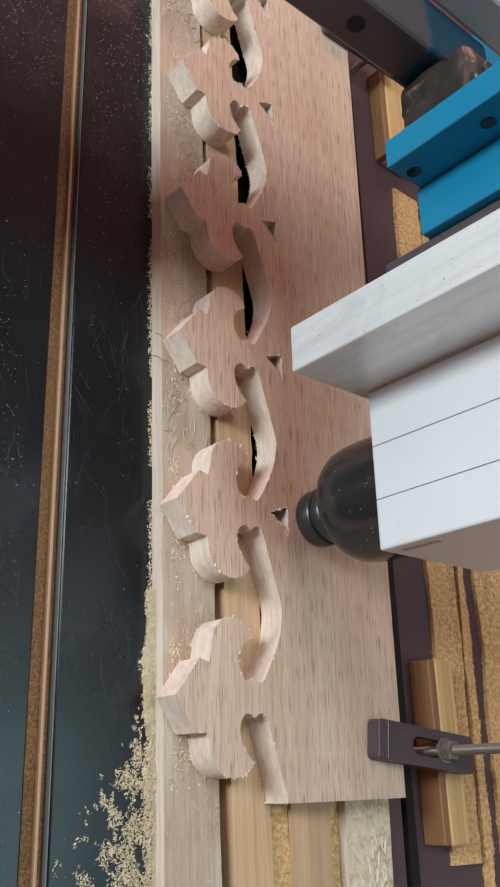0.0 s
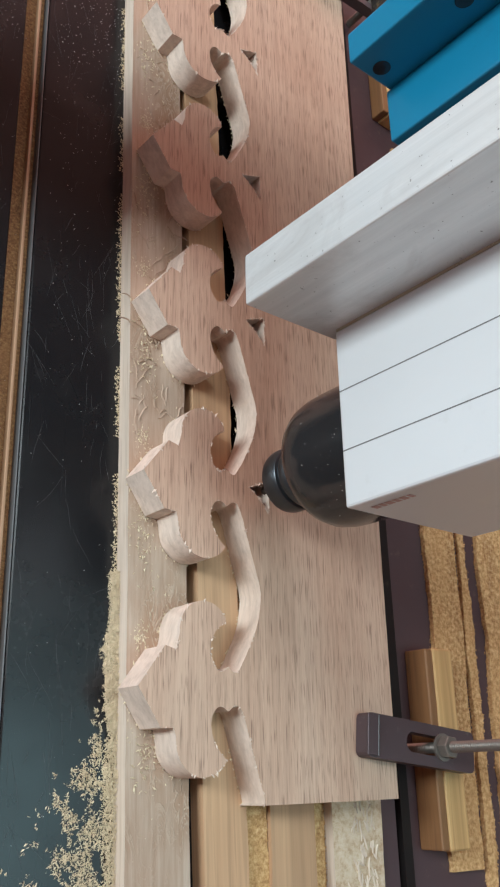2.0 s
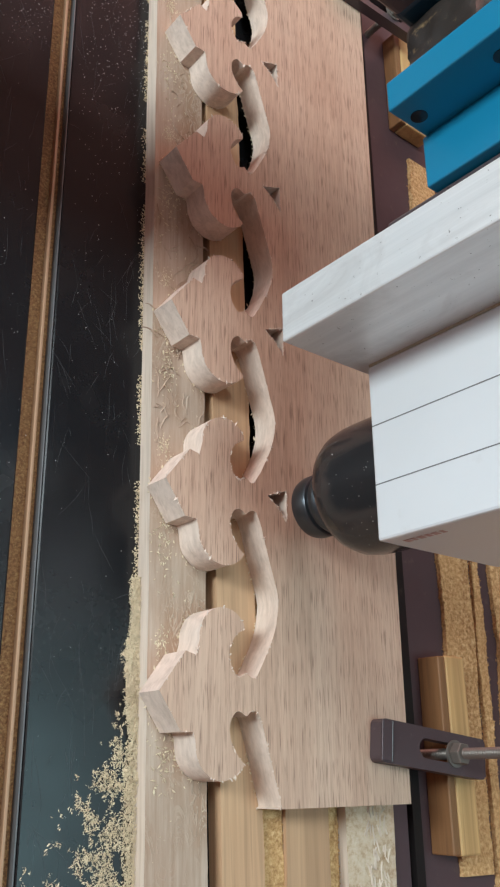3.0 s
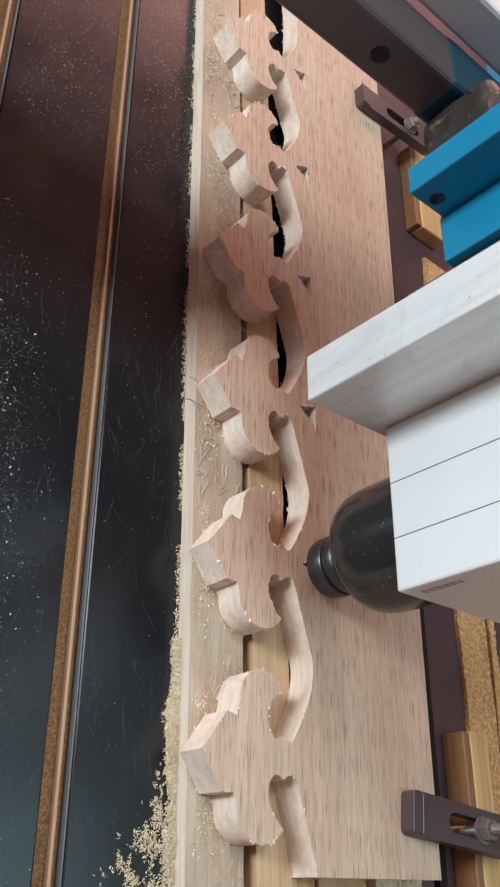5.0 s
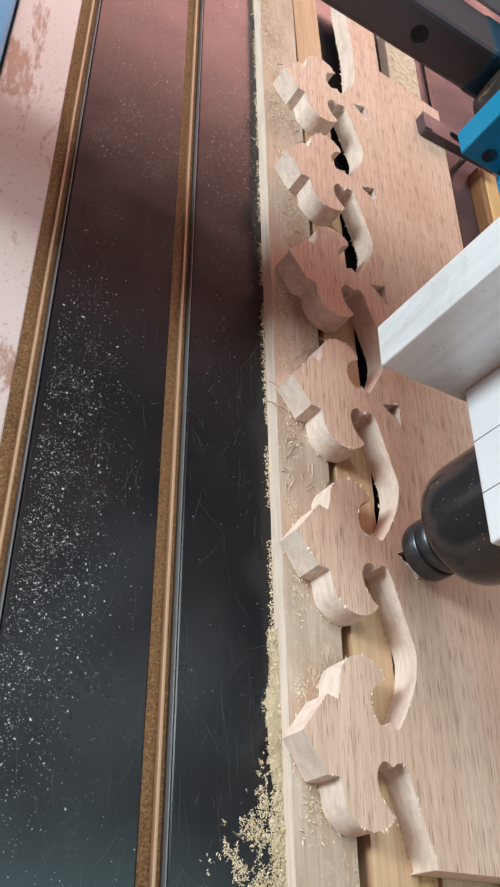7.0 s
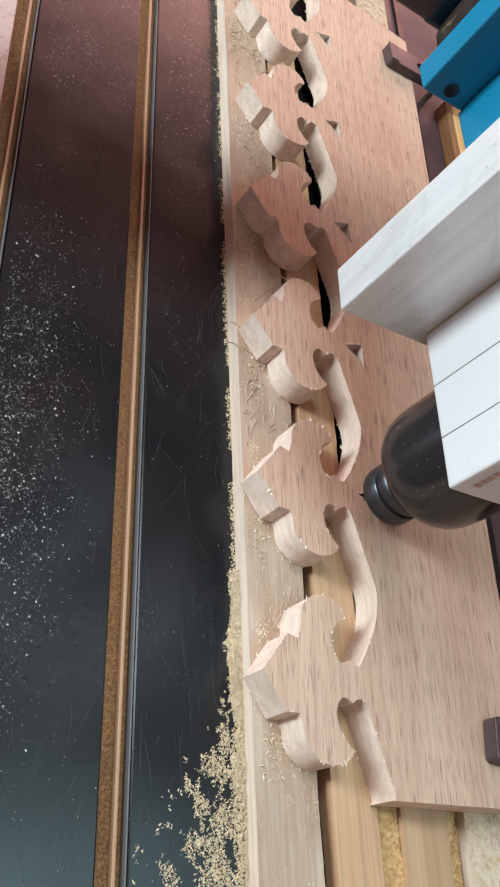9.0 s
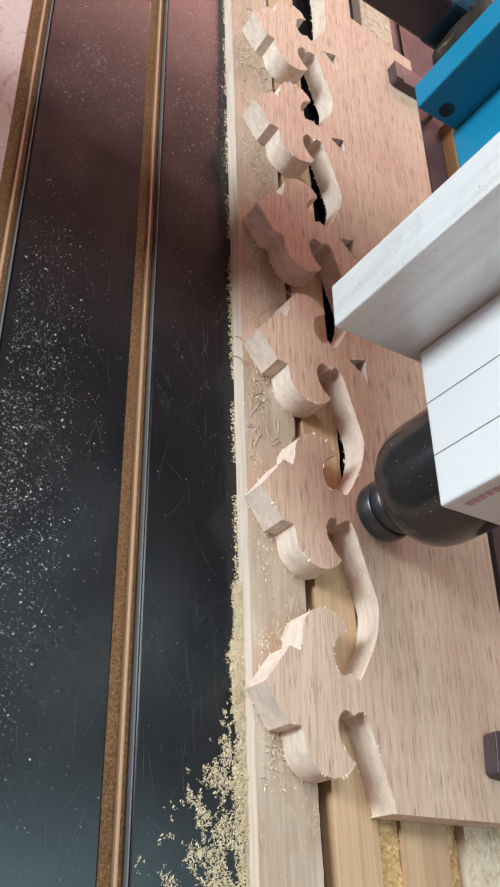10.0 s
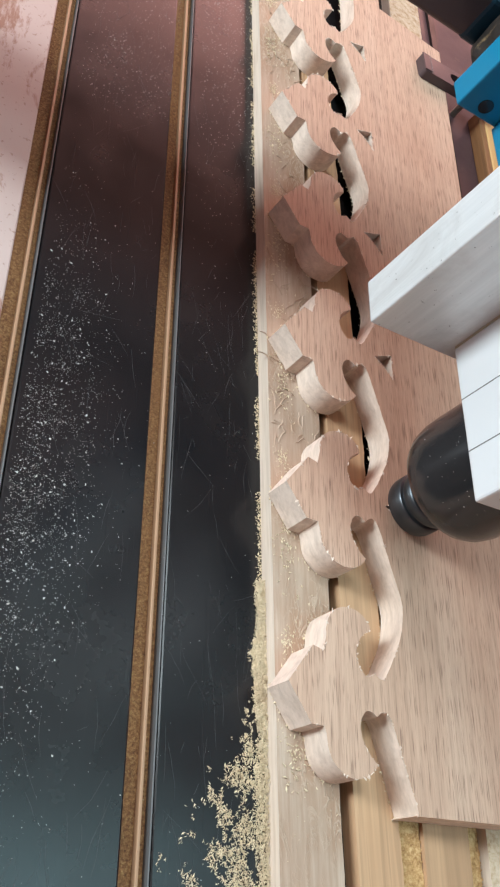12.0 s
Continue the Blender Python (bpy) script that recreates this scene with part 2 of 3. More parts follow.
def lathe(profile, x, y, n=40):
    """A turned body about the vertical axis at x, y; the profile is (radius, z) from below."""
    bm = bmesh.new()
    rings = [[bm.verts.new((x + r * math.cos(a * math.tau / n), y + r * math.sin(a * math.tau / n), z)) for a in range(n)] for r, z in profile]
    for p, q in zip(rings, rings[1:]):
        for a in range(n):
            bm.faces.new((p[a], p[(a + 1) % n], q[(a + 1) % n], q[a]))
    bm.faces.new(rings[0][::-1])
    bm.faces.new(rings[-1])
    return bm


def prism(loops, z0, z1, side=1):
    """An upright slab with the first loop as outline and the others as holes; walls take material slot side."""
    bm = bmesh.new()
    edges = []
    for loop in loops:
        vs = [bm.verts.new((x, y, z1)) for x, y in loop]
        edges += [bm.edges.new((vs[i], vs[(i + 1) % len(vs)])) for i in range(len(vs))]
    bmesh.ops.triangle_fill(bm, use_beauty=True, use_dissolve=False, edges=edges, normal=(0, 0, 1))
    top = bm.faces[:]
    ext = bmesh.ops.extrude_face_region(bm, geom=top)
    for v in ext["geom"]:
        if isinstance(v, bmesh.types.BMVert):
            v.co.z = z0
    bmesh.ops.recalc_face_normals(bm, faces=bm.faces[:])
    for f in bm.faces:
        f.normal_update()
        f.material_index = 0 if abs(f.normal.z) > 0.7 else side
    return bm


def spline(points, n=5):
    """A smooth line through the points."""
    out = []
    for i in range(len(points) - 1):
        p0, p1, p2, p3 = (Vector(points[max(0, min(len(points) - 1, i + k))]) for k in (-1, 0, 1, 2))
        for j in range(n):
            t = j / n
            out.append(tuple(0.5 * ((2 * p1) + (p2 - p0) * t + (2 * p0 - 5 * p1 + 4 * p2 - p3) * t * t + (3 * p1 - p0 - 3 * p2 + p3) * t ** 3)))
    out.append(tuple(points[-1]))
    return out


def arc(cx, cy, r, a0, a1, n=14):
    return [(cx + r * math.cos(radians(a0 + (a1 - a0) * i / n)), cy + r * math.sin(radians(a0 + (a1 - a0) * i / n))) for i in range(n + 1)]


def thing(name, label, category, group="", x=0, y=0, z=0, yaw=0, kind=""):
    o = new(name)
    o.empty_display_size = 0.02
    o.matrix_world = pose(x, y, z, 0, 0, yaw)
    return tagged(o, label, category, group, kind)


TABLE_Z, SLAT_Z = -0.033, -0.021

# ---- workshop shell ----


def shell():
    for name, b, m in (
        ("floor", (-3.1, 4.1, -3.1, 4.1, -0.95, -0.85), M_FLOOR),
        ("ceiling", (-3.1, 4.1, -3.1, 4.1, 2.6, 2.7), M_CEIL),
        ("wall_east", (4.0, 4.1, -3.1, 4.1, -0.85, 2.6), M_WALL_E),
        ("wall_south", (-3.1, 4.0, -3.1, -3.0, -0.85, 2.6), M_WALL_E),
    ):
        tagged(part(name, box(*b), m), name.replace("_", " ") + " of the workshop, plain", name.split("_")[0], kind="structure")
    # west wall's daylight opening; north wall's gap for the added red lamp
    for b in ((-3.1, -3.0, -3.0, 0.35, -0.85, 2.6), (-3.1, -3.0, 1.25, 4.0, -0.85, 2.6), (-3.1, -3.0, 0.35, 1.25, 2.0, 2.6), (-3.1, -3.0, 0.35, 1.25, -0.85, 0.25)):
        tagged(part("wall_west", box(*b), M_WALL_E), "workshop wall beside the daylight opening", "wall", kind="structure")
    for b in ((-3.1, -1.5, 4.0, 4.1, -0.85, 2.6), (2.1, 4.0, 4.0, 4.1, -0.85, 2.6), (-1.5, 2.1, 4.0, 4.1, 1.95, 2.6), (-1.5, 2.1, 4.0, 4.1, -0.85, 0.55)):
        tagged(part("wall_north", box(*b), M_WALL_N), "unseen red-brown wall around the added red lamp", "wall", kind="structure")


shell()

# ---- machine table ----


def table():
    t = thing("machine_table", "long black laminate machine table with rusty slots", "table", z=TABLE_Z, yaw=0.85, kind="structure")
    part("panel", box(-0.1190, 0.42, -0.9, 1.6, -0.02, 0, 0.0012), M_TABLE, t, "scratched black laminate panel")
    part("panel", box(-0.2172, -0.1350, -0.9, 1.6, -0.02, 0, 0.0012), M_TABLE, t, "dusty black laminate panel")
    part("panel", box(-0.282, -0.2335, -0.9, 1.6, -0.02, 0.0005, 0.0012), M_PALE, t, "pale pink panel with brown stains")
    for x in (-0.1350, -0.2335):
        slot = part("slot_channel", box(x, x + 0.016, -0.9, 1.6, -0.02, -0.006), M_RUST, t, "rusty slot full of sawdust")
        part("slot_lip", box(x + 0.0088, x + 0.0108, -0.9, 1.6, -0.006, -0.0015, 0.0005), M_LIP, slot, "worn tan lip")
        part("slot_edge", box(x + 0.0146, x + 0.0155, -0.9, 1.6, -0.006, 0.0005, 0.0003), M_EDGE, slot, "worn bright metal edge")
    part("side_beam", box(-0.40, -0.284, -0.9, 1.6, -0.14, 0.004, 0.003), M_BLUE, t, "blue painted steel side beam")
    part("side_beam", box(0.422, 0.54, -0.9, 1.6, -0.14, 0.004, 0.003), M_BLUE, t, "blue painted steel side beam")
    part("under_frame", box(-0.283, 0.42, -0.9, 1.6, -0.12, -0.021), M_DARK, t, "dark steel frame")
    for x in (-0.35, 0.36):
        for y in (-0.8, 1.5):
            part("leg", box(x - 0.04, x + 0.04, y - 0.04, y + 0.04, -0.817, -0.121, 0.003), M_BLUE, t)


table()

# ---- support strips and packing under the board ----


def rough_edge(x, y0, y1, amount, seed, step=0.004):
    r = random.Random(seed)
    n = int((y1 - y0) / step)
    return [(x + amount * (noise.noise((seed, i * 0.06, 0)) + 0.4 * noise.noise((seed, i * 0.4, 3))) + r.uniform(-1, 1) * amount * 0.12, y0 + (y1 - y0) * i / n) for i in range(n + 1)]


def strip(name, label, x0, x1, y0, y1, z0, z1, material, yaw=0.0, e0=0.0, e1=0.0, seed=1):
    left, right = rough_edge(x0, y0, y1, e0, seed), rough_edge(x1, y0, y1, e1, seed + 50)
    o = part(name, prism([right + left[::-1]], z0, z1, 1 if isinstance(material, list) else 0), material)
    o.matrix_world = pose(0, 0, 0, 0, 0, yaw)
    return tagged(o, label, "wood strip", "strips under the board")


def strips():
    global scarred_strip, rough_strip
    scarred_strip = strip("wooden_strip", "pale pine strip scarred by cutter marks under the board", -0.0535, -0.0125, -0.42, 0.98, TABLE_Z, SLAT_Z, [M_SCAR, M_PINE], 1.45, 0.0003, 0.0008, 3)
    strip("wooden_strip", "smooth tan wooden strip lying under the board", -0.0035, 0.0270, -0.42, 0.95, TABLE_Z, SLAT_Z, M_TAN, 2.0, 0.0004, 0.0016, 5)
    strip("chipboard_strip", "crumbling chipboard strip lying low between strips", 0.0280, 0.0455, -0.42, 0.135, TABLE_Z, -0.0235, M_CHIP, 1.0, 0.001, 0.002, 7)
    strip("wooden_strip", "smooth tan wooden strip lying under the board", 0.0465, 0.0815, -0.42, 0.69, TABLE_Z, SLAT_Z, M_TAN, 0.3, 0.0004, 0.0006, 9)
    strip("chipboard_strip", "dark crumbling chipboard strip lying low between strips", 0.0835, 0.0955, -0.42, 0.05, TABLE_Z, -0.028, M_CHIP, 0.3, 0.001, 0.001, 11)
    rough_strip = strip("wooden_strip", "pale rough wooden strip torn on its surface", 0.0970, 0.1405, -0.42, 1.0, TABLE_Z, SLAT_Z, [M_TORN, M_PINE], 0.0, 0.0006, 0.0012, 13)
    strip("purple_strip", "dark purple-brown film-faced plywood strip", 0.1415, 0.1590, -0.42, 1.0, TABLE_Z, -0.025, M_PURPLE, 0.0, 0, 0, 15)
    strip("steel_bar", "black steel bar with a worn edge", 0.1605, 0.1690, -0.5, 1.1, TABLE_Z, -0.0215, M_BLACKBAR, 0.3, 0, 0, 17)
    strip("purple_board", "purple-brown film-faced plywood board with worn edges", 0.1705, 0.42, -0.5, 1.2, TABLE_Z, -0.024, M_PURPLE, 0.3, 0, 0, 19)
    strip("chipboard_strip", "golden chipboard strip with a ragged edge", 0.2095, 0.244, -0.095, 0.52, -0.024, -0.0205, M_CHIP, -1.0, 0.003, 0.004, 21)
    strip("chipboard_strip", "narrow golden chipboard strip with ragged edges", 0.249, 0.2585, -0.3, 0.5, -0.024, -0.0205, M_CHIP, -1.0, 0.002, 0.004, 23)
    strip("chipboard_strip", "golden chipboard strip with a ragged edge", 0.2735, 0.41, -0.3, 0.5, -0.024, -0.0205, M_CHIP, -1.5, 0.004, 0.001, 25)


strips()


def wood_block(x0, x1, y0, y1, z0, z1, yaw, label):
    o = thing("wood_block", label, "wood block", "packing blocks", yaw=yaw)
    part("block_body", box(x0 + 0.0075, x1, y0, y1, z0, z1, 0.0015), M_BLOCK, o)
    # The block's left face: its shade is put into a darker brown.
    part("shaded_side", box(x0, x0 + 0.0073, y0 + 0.0008, y1 - 0.0008, z0, z1 - 0.0006, 0.001), M_SHADED_SIDE, o, "left side of the block, shade put into its dark brown")
    return o


wood_block(0.180, 0.2085, -0.084, 0.048, -0.024, -0.004, 0, "golden wooden packing block with a brown side, under the clamp")
wood_block(0.196, 0.238, 0.54, 0.65, -0.024, -0.008, 0, "golden wooden packing block with a brown side, near the far clamp")

# ---- the carved board ----
PITCH = 0.12


def unit_outline():
    """One clover of the carved edge and the slot below it, from the top of its arm downwards, in mm."""
    arm = [(-35.5, 31.5), (-42.5, 33.2), (-59.3, 11.2), (-44.7, -9.6), (-36.6, -9.8), (-35.4, -13.5)]
    lobe = arc(-16.5, -16.5, 18.4, 182, 330)
    slot_left = spline([(-0.2, -26.4), (-6.0, -21.6), (-10.4, -14.0), (-11.5, -5.4), (-8.6, 0.3), (-4.4, 2.1), (0.5, -0.4)])
    slot_right = spline([(0.5, -0.4), (4.8, 2.6), (9.0, 1.6), (12.2, -5.0), (16.0, -17), (21.5, -35), (25.6, -49), (25.0, -61), (21.6, -73), (16.5, -83.5), (11.5, -92.5), (6.4, -99.2), (0.5, -96.2)])
    slot_low = spline([(0.5, -96.2), (-4.6, -99.0), (-8.3, -96.5), (-11.4, -90.5), (-11.4, -83.0), (-7.2, -75.4), (-0.8, -71.4)])
    petal = arc(-16.0, -77.2, 17.3, 20, 188)
    return arm, lobe, slot_left, slot_right, slot_low, petal


def board_outline():
    arm, lobe, sl, sr, low, petal = unit_outline()
    unit = arm + lobe[1:] + sl[1:] + sr[1:] + low[1:] + petal[1:]
    left = []
    for k in range(5, -1, -1):   # from the far end
        left += [(x, y + 120 * k) for x, y in unit]
    # keep the far end open at the half slot, and the near end open at the last slot
    far = [(x, y + 720) for x, y in sr + low[1:] + petal[1:] if y < -49]
    near = [p for p in left if p[1] > -50]
    out = [(58, 840), (19, 840), (21, 784), (26.5, 712)] + far + near
    last = [i for i, p in enumerate(out) if p[1] > -50]
    out = out[:last[-1] + 1] + [(23.5, -50), (135.6, -50), (139.2, 640), (139.5, 693), (60, 702)]
    r = random.Random(4)
    return [(x / 1000 + r.uniform(-2e-4, 2e-4), y / 1000 + r.uniform(-2e-4, 2e-4)) for x, y in out]


def tri_hole(k, s=1.0):
    cx, cy = 0.0295, k * PITCH + 0.0115
    pts = [(0.0205, k * PITCH + 0.0145), (0.0335, k * PITCH + 0.0195), (0.0335, k * PITCH + 0.0025), (0.028, k * PITCH + 0.009)]
    return [(cx + (x - cx) * s, cy + (y - cy) * s) for x, y in pts]


def carved_board():
    loops = [board_outline()] + [tri_hole(k, 1.25) for k in range(1, 6)]
    o = part("carved_board", prism(loops, SLAT_Z + 0.0002, 0.0), [M_BOARD, M_CUT], None, "", True)
    return tagged(o, "reddish wooden board with carved clover shapes and curved slots", "wooden board")


board = carved_board()

# ---- torn fibres and sawdust ----


def flakes(name, spots, material, label, parent=None, seed=2):
    """Tiny chips, each a lopsided tetrahedron: (x, y, z, size, stretch)."""
    r = random.Random(seed)
    vs, fs = [], []
    for x, y, z, s, stretch in spots:
        a = r.uniform(0, math.tau)
        ca, sa = math.cos(a), math.sin(a)
        i = len(vs)
        for px, py, pz in ((stretch, 0, 0.1), (-stretch, 0.35, 0.0), (0.1, -0.6, 0.05), (r.uniform(-0.4, 0.4), r.uniform(-0.3, 0.3), r.uniform(0.45, 0.9))):
            px, py = px * s * r.uniform(0.7, 1.2), py * s * r.uniform(0.7, 1.2)
            vs.append((x + px * ca - py * sa, y + px * sa + py * ca, z + pz * s))
        fs += [(i, i + 1, i + 2), (i, i + 3, i + 1), (i + 1, i + 3, i + 2), (i + 2, i + 3, i)]
    me = bpy.data.meshes.new(name)
    me.from_pydata(vs, [], fs)
    me.materials.append(material)
    o = new(name, me)
    o.parent = parent
    return tagged(o, label, "" if parent else "sawdust", kind="stuff")


def fringe():
    r = random.Random(8)
    out = board_outline()
    spots, low = [], []
    for (x0, y0), (x1, y1) in zip(out, out[1:]):
        d = math.hypot(x1 - x0, y1 - y0)
        if max(x0, x1) > 0.06 or d > 0.1:
            continue
        for _ in range(max(1, int(d / 0.0011))):
            t = r.random()
            x, y = x0 + (x1 - x0) * t, y0 + (y1 - y0) * t
            c = noise.noise((x * 55, y * 55, 0))
            if r.random() < 0.30 + 0.6 * c:
                spots.append((x + r.uniform(-4e-4, 4e-4), y + r.uniform(-4e-4, 4e-4), -2e-4, r.uniform(4e-4, 1.5e-3), r.uniform(0.5, 1.8)))
            if r.random() < 0.5:
                low.append((x + r.uniform(-1.2e-3, 1.2e-3), y + r.uniform(-1.2e-3, 1.2e-3), SLAT_Z + 2e-4, r.uniform(5e-4, 1.6e-3), r.uniform(0.6, 1.5)))
    for k in range(1, 6):
        pts = tri_hole(k, 1.25)
        for (x0, y0), (x1, y1) in zip(pts, pts[1:] + pts[:1]):
            for _ in range(16 if k == 1 else 11):
                t = r.random()
                spots.append((x0 + (x1 - x0) * t + r.uniform(-5e-4, 5e-4), y0 + (y1 - y0) * t + r.uniform(-5e-4, 5e-4), -1e-4, r.uniform(4e-4, 1.5e-3), r.uniform(0.5, 1.5)))
    flakes("fibre_fringe", spots, M_CUT, "pale torn fibres along the cut edges", board, 5)
    flakes("fibre_fringe", low, M_DUST, "crumbs along the foot of the cuts", board, 6)


fringe()


def chipboard_crumbs():
    """Loose crumbs hanging on the ragged edges and faces of each chipboard strip."""
    r = random.Random(41)
    for o in [o for o in scene.objects if o.name.startswith("chipboard_strip")]:
        spots = []
        for e in o.data.edges:
            a, b = (o.data.vertices[i].co for i in e.vertices)
            if a.z > -0.03 and b.z > -0.03 and abs(a.x - b.x) < 0.004 and -0.2 < a.y < 0.55 and a.z == b.z:
                for _ in range(3):
                    q = a.lerp(b, r.random())
                    spots.append((q.x + r.gauss(0, 0.0007), q.y, q.z - 2e-4, r.uniform(4e-4, 1.5e-3), r.uniform(0.6, 1.4)))
        xs = [v.co.x for v in o.data.vertices]
        top = max(v.co.z for v in o.data.vertices)
        for _ in range(int(9000 * min(0.05, max(xs) - min(xs)))):
            spots.append((r.uniform(min(xs) + 0.004, max(xs) - 0.004), r.uniform(-0.09, 0.45), top - 1e-4, r.uniform(3e-4, 1.1e-3), r.uniform(0.6, 1.5)))
        flakes("crumbly_edge", spots, M_CHIP, "loose golden chipboard crumbs", o, 43)


chipboard_crumbs()


def sawdust():
    r = random.Random(12)
    edge = lambda y: -0.0537 - 0.0236 * y      # foot of the first strip
    heap = []
    for _ in range(62000):                      # the heap spilling from the strip's foot
        y = 0.078 - 0.25 * r.random() ** 0.75
        w = 0.005 + 0.006 * min(1.0, max(0.0, (0.078 - y) / 0.05)) + 0.68 * max(0.0, 0.004 - y)
        u = r.random() ** 1.2
        x = edge(y) - w * u
        if x < -0.1185 + 0.004 * r.random():
            continue
        near = max(0.0, 1 - w * u / 0.007)      # the dense bank beside the strip
        clump = noise.noise((x * 95, y * 75, 1)) + 0.6 * noise.noise((x * 330, y * 260, 5))
        if 0.8 * clump + 1.3 * near + 0.31 < 0.85 * u ** 0.6 + r.uniform(-0.35, 0.6):
            continue
        lump = max(0.0, clump) * 0.0022 * (1 - u)
        heap.append((x, y, TABLE_Z + (0.004 * near + lump) * r.random(), r.uniform(2.5e-4, 9.5e-4), r.uniform(0.5, 1.7)))
    for _ in range(3800):                       # a thin line of dust along the strip
        y = r.uniform(0.0, 0.9)
        if noise.noise((3, y * 30, 0)) > -0.25:
            heap.append((edge(y) - abs(r.gauss(0, 0.0016)), y, TABLE_Z, r.uniform(3e-4, 1.2e-3), r.uniform(0.5, 1.4)))
    flakes("sawdust_heap", heap, M_DUST, "pale sawdust heaped along the foot of the strip", None, 21)
    specks = []
    for _ in range(15500):                       # fine chips spread over the far panel
        x, y = r.uniform(-0.216, -0.139), r.gauss(0.12, 0.085)
        k = math.exp(-((x + 0.205) / 0.028) ** 2)
        if r.random() < k and noise.noise((x * 60, y * 60, 4)) > r.uniform(-0.8, 0.4):
            specks.append((x, y, TABLE_Z, r.uniform(1.4e-4, 4.2e-4) * (1 + 1.6 * (r.random() < 0.08)), r.uniform(0.5, 1.2)))
    for _ in range(1500):
        x, y = r.uniform(-0.118, -0.066), r.gauss(0.62, 0.14)
        specks.append((x, y, TABLE_Z, r.uniform(1.5e-4, 6e-4), 0.9))
    for _ in range(420):
        x, y = r.uniform(-0.21, -0.06), r.uniform(-0.2, 0.8)
        specks.append((x, y, TABLE_Z, r.uniform(1.5e-4, 4.5e-4), 0.9))
    for _ in range(900):                        # chips at the far end of the left panel
        x, y = r.uniform(-0.215, -0.14), 0.42 + abs(r.gauss(0, 0.16))
        specks.append((x, y, TABLE_Z, r.uniform(1.5e-4, 5.5e-4), 0.9))
    flakes("sawdust_specks", specks, M_SPECK, "fine pale chips scattered over the black panels", None, 22)
    slot = []
    for _ in range(5200):                       # dust settled in the slots
        x0 = r.choice((-0.1350, -0.1350, -0.2335))
        y = r.uniform(-0.3, 0.75)
        if noise.noise((x0 * 9, y * 14, 2)) + 0.35 - 0.9 * y > r.uniform(-0.3, 0.5):
            slot.append((x0 + r.uniform(0.0008, 0.0085) - 0.0148 * y, y, TABLE_Z - 0.0062, r.uniform(3e-4, 9e-4), r.uniform(0.5, 1.3)))
    flakes("sawdust_in_slots", slot, M_DUST2, "brown sawdust settled in the table slots", None, 24)
    bits = []
    for _ in range(1500):                       # crumbs on the strips and in the slots
        y = r.uniform(-0.3, 0.72)
        x = r.choice((r.uniform(-0.05, -0.014), r.gauss(0.036, 0.006), r.uniform(0.096, 0.137)))
        z = SLAT_Z if not 0.0265 < x < 0.045 else -0.026
        if noise.noise((x * 50, y * 25, 7)) > 0.05:
            bits.append((x - 0.012 * y * 0.4, y, z, r.uniform(3e-4, 1.2e-3), r.uniform(0.5, 1.5)))
    for k in range(6):                          # tufts caught at the foot of each clover
        for _ in range(90):
            bits.append((r.gauss(-0.042, 0.0045) - 0.003 * k, k * PITCH - 0.022 + r.gauss(0, 0.013), SLAT_Z + 0.0012 * r.random(), r.uniform(4e-4, 1.3e-3), r.uniform(0.6, 1.8)))
        for _ in range(60):
            bits.append((r.gauss(-0.046, 0.003) - 0.002 * k, k * PITCH + 0.040 + r.gauss(0, 0.004), SLAT_Z, r.uniform(4e-4, 1.1e-3), r.uniform(0.6, 1.6)))
    for _ in range(500):                        # crumbs in the crack beside the second strip
        y = r.uniform(-0.05, 0.12)
        bits.append((0.0245 - 0.035 * y + r.gauss(0, 0.0012), y, -0.024 + 0.002 * r.random(), r.uniform(4e-4, 1.2e-3), r.uniform(0.6, 1.6)))
    flakes("sawdust_crumbs", bits, M_DUST, "sawdust crumbs lying on the strips", None, 23)


sawdust()


def ribbons(name, lines, width, rise, material, label, parent=None):
    """Narrow curved slivers lying on a surface; each line is a list of (x, y, z)."""
    vs, fs = [], []
    for pts in lines:
        n = len(pts)
        for i, (x, y, z) in enumerate(pts):
            a, b = pts[max(0, i - 1)], pts[min(n - 1, i + 1)]
            d = math.hypot(b[0] - a[0], b[1] - a[1]) or 1
            w = width * 0.5 * (0.25 + 0.75 * math.sin(math.pi * (i + 0.5) / n))
            nx, ny = -(b[1] - a[1]) / d * w, (b[0] - a[0]) / d * w
            vs += [(x + nx, y + ny, z), (x, y, z + rise), (x - nx, y - ny, z)]
            if i:
                k = len(vs) - 6
                fs += [(k, k + 1, k + 4, k + 3), (k + 1, k + 2, k + 5, k + 4)]
    me = bpy.data.meshes.new(name)
    me.from_pydata(vs, [], fs)
    me.materials.append(material)
    o = new(name, me)
    o.parent = parent
    return tagged(o, label, "" if parent else "marks", kind="stuff")


def wander(r, x, y, z, heading, length, bend, n=10):
    out = []
    for _ in range(n):
        out.append((x, y, z))
        heading += r.gauss(0, bend)
        x, y = x + math.cos(heading) * length / n, y + math.sin(heading) * length / n
    return out


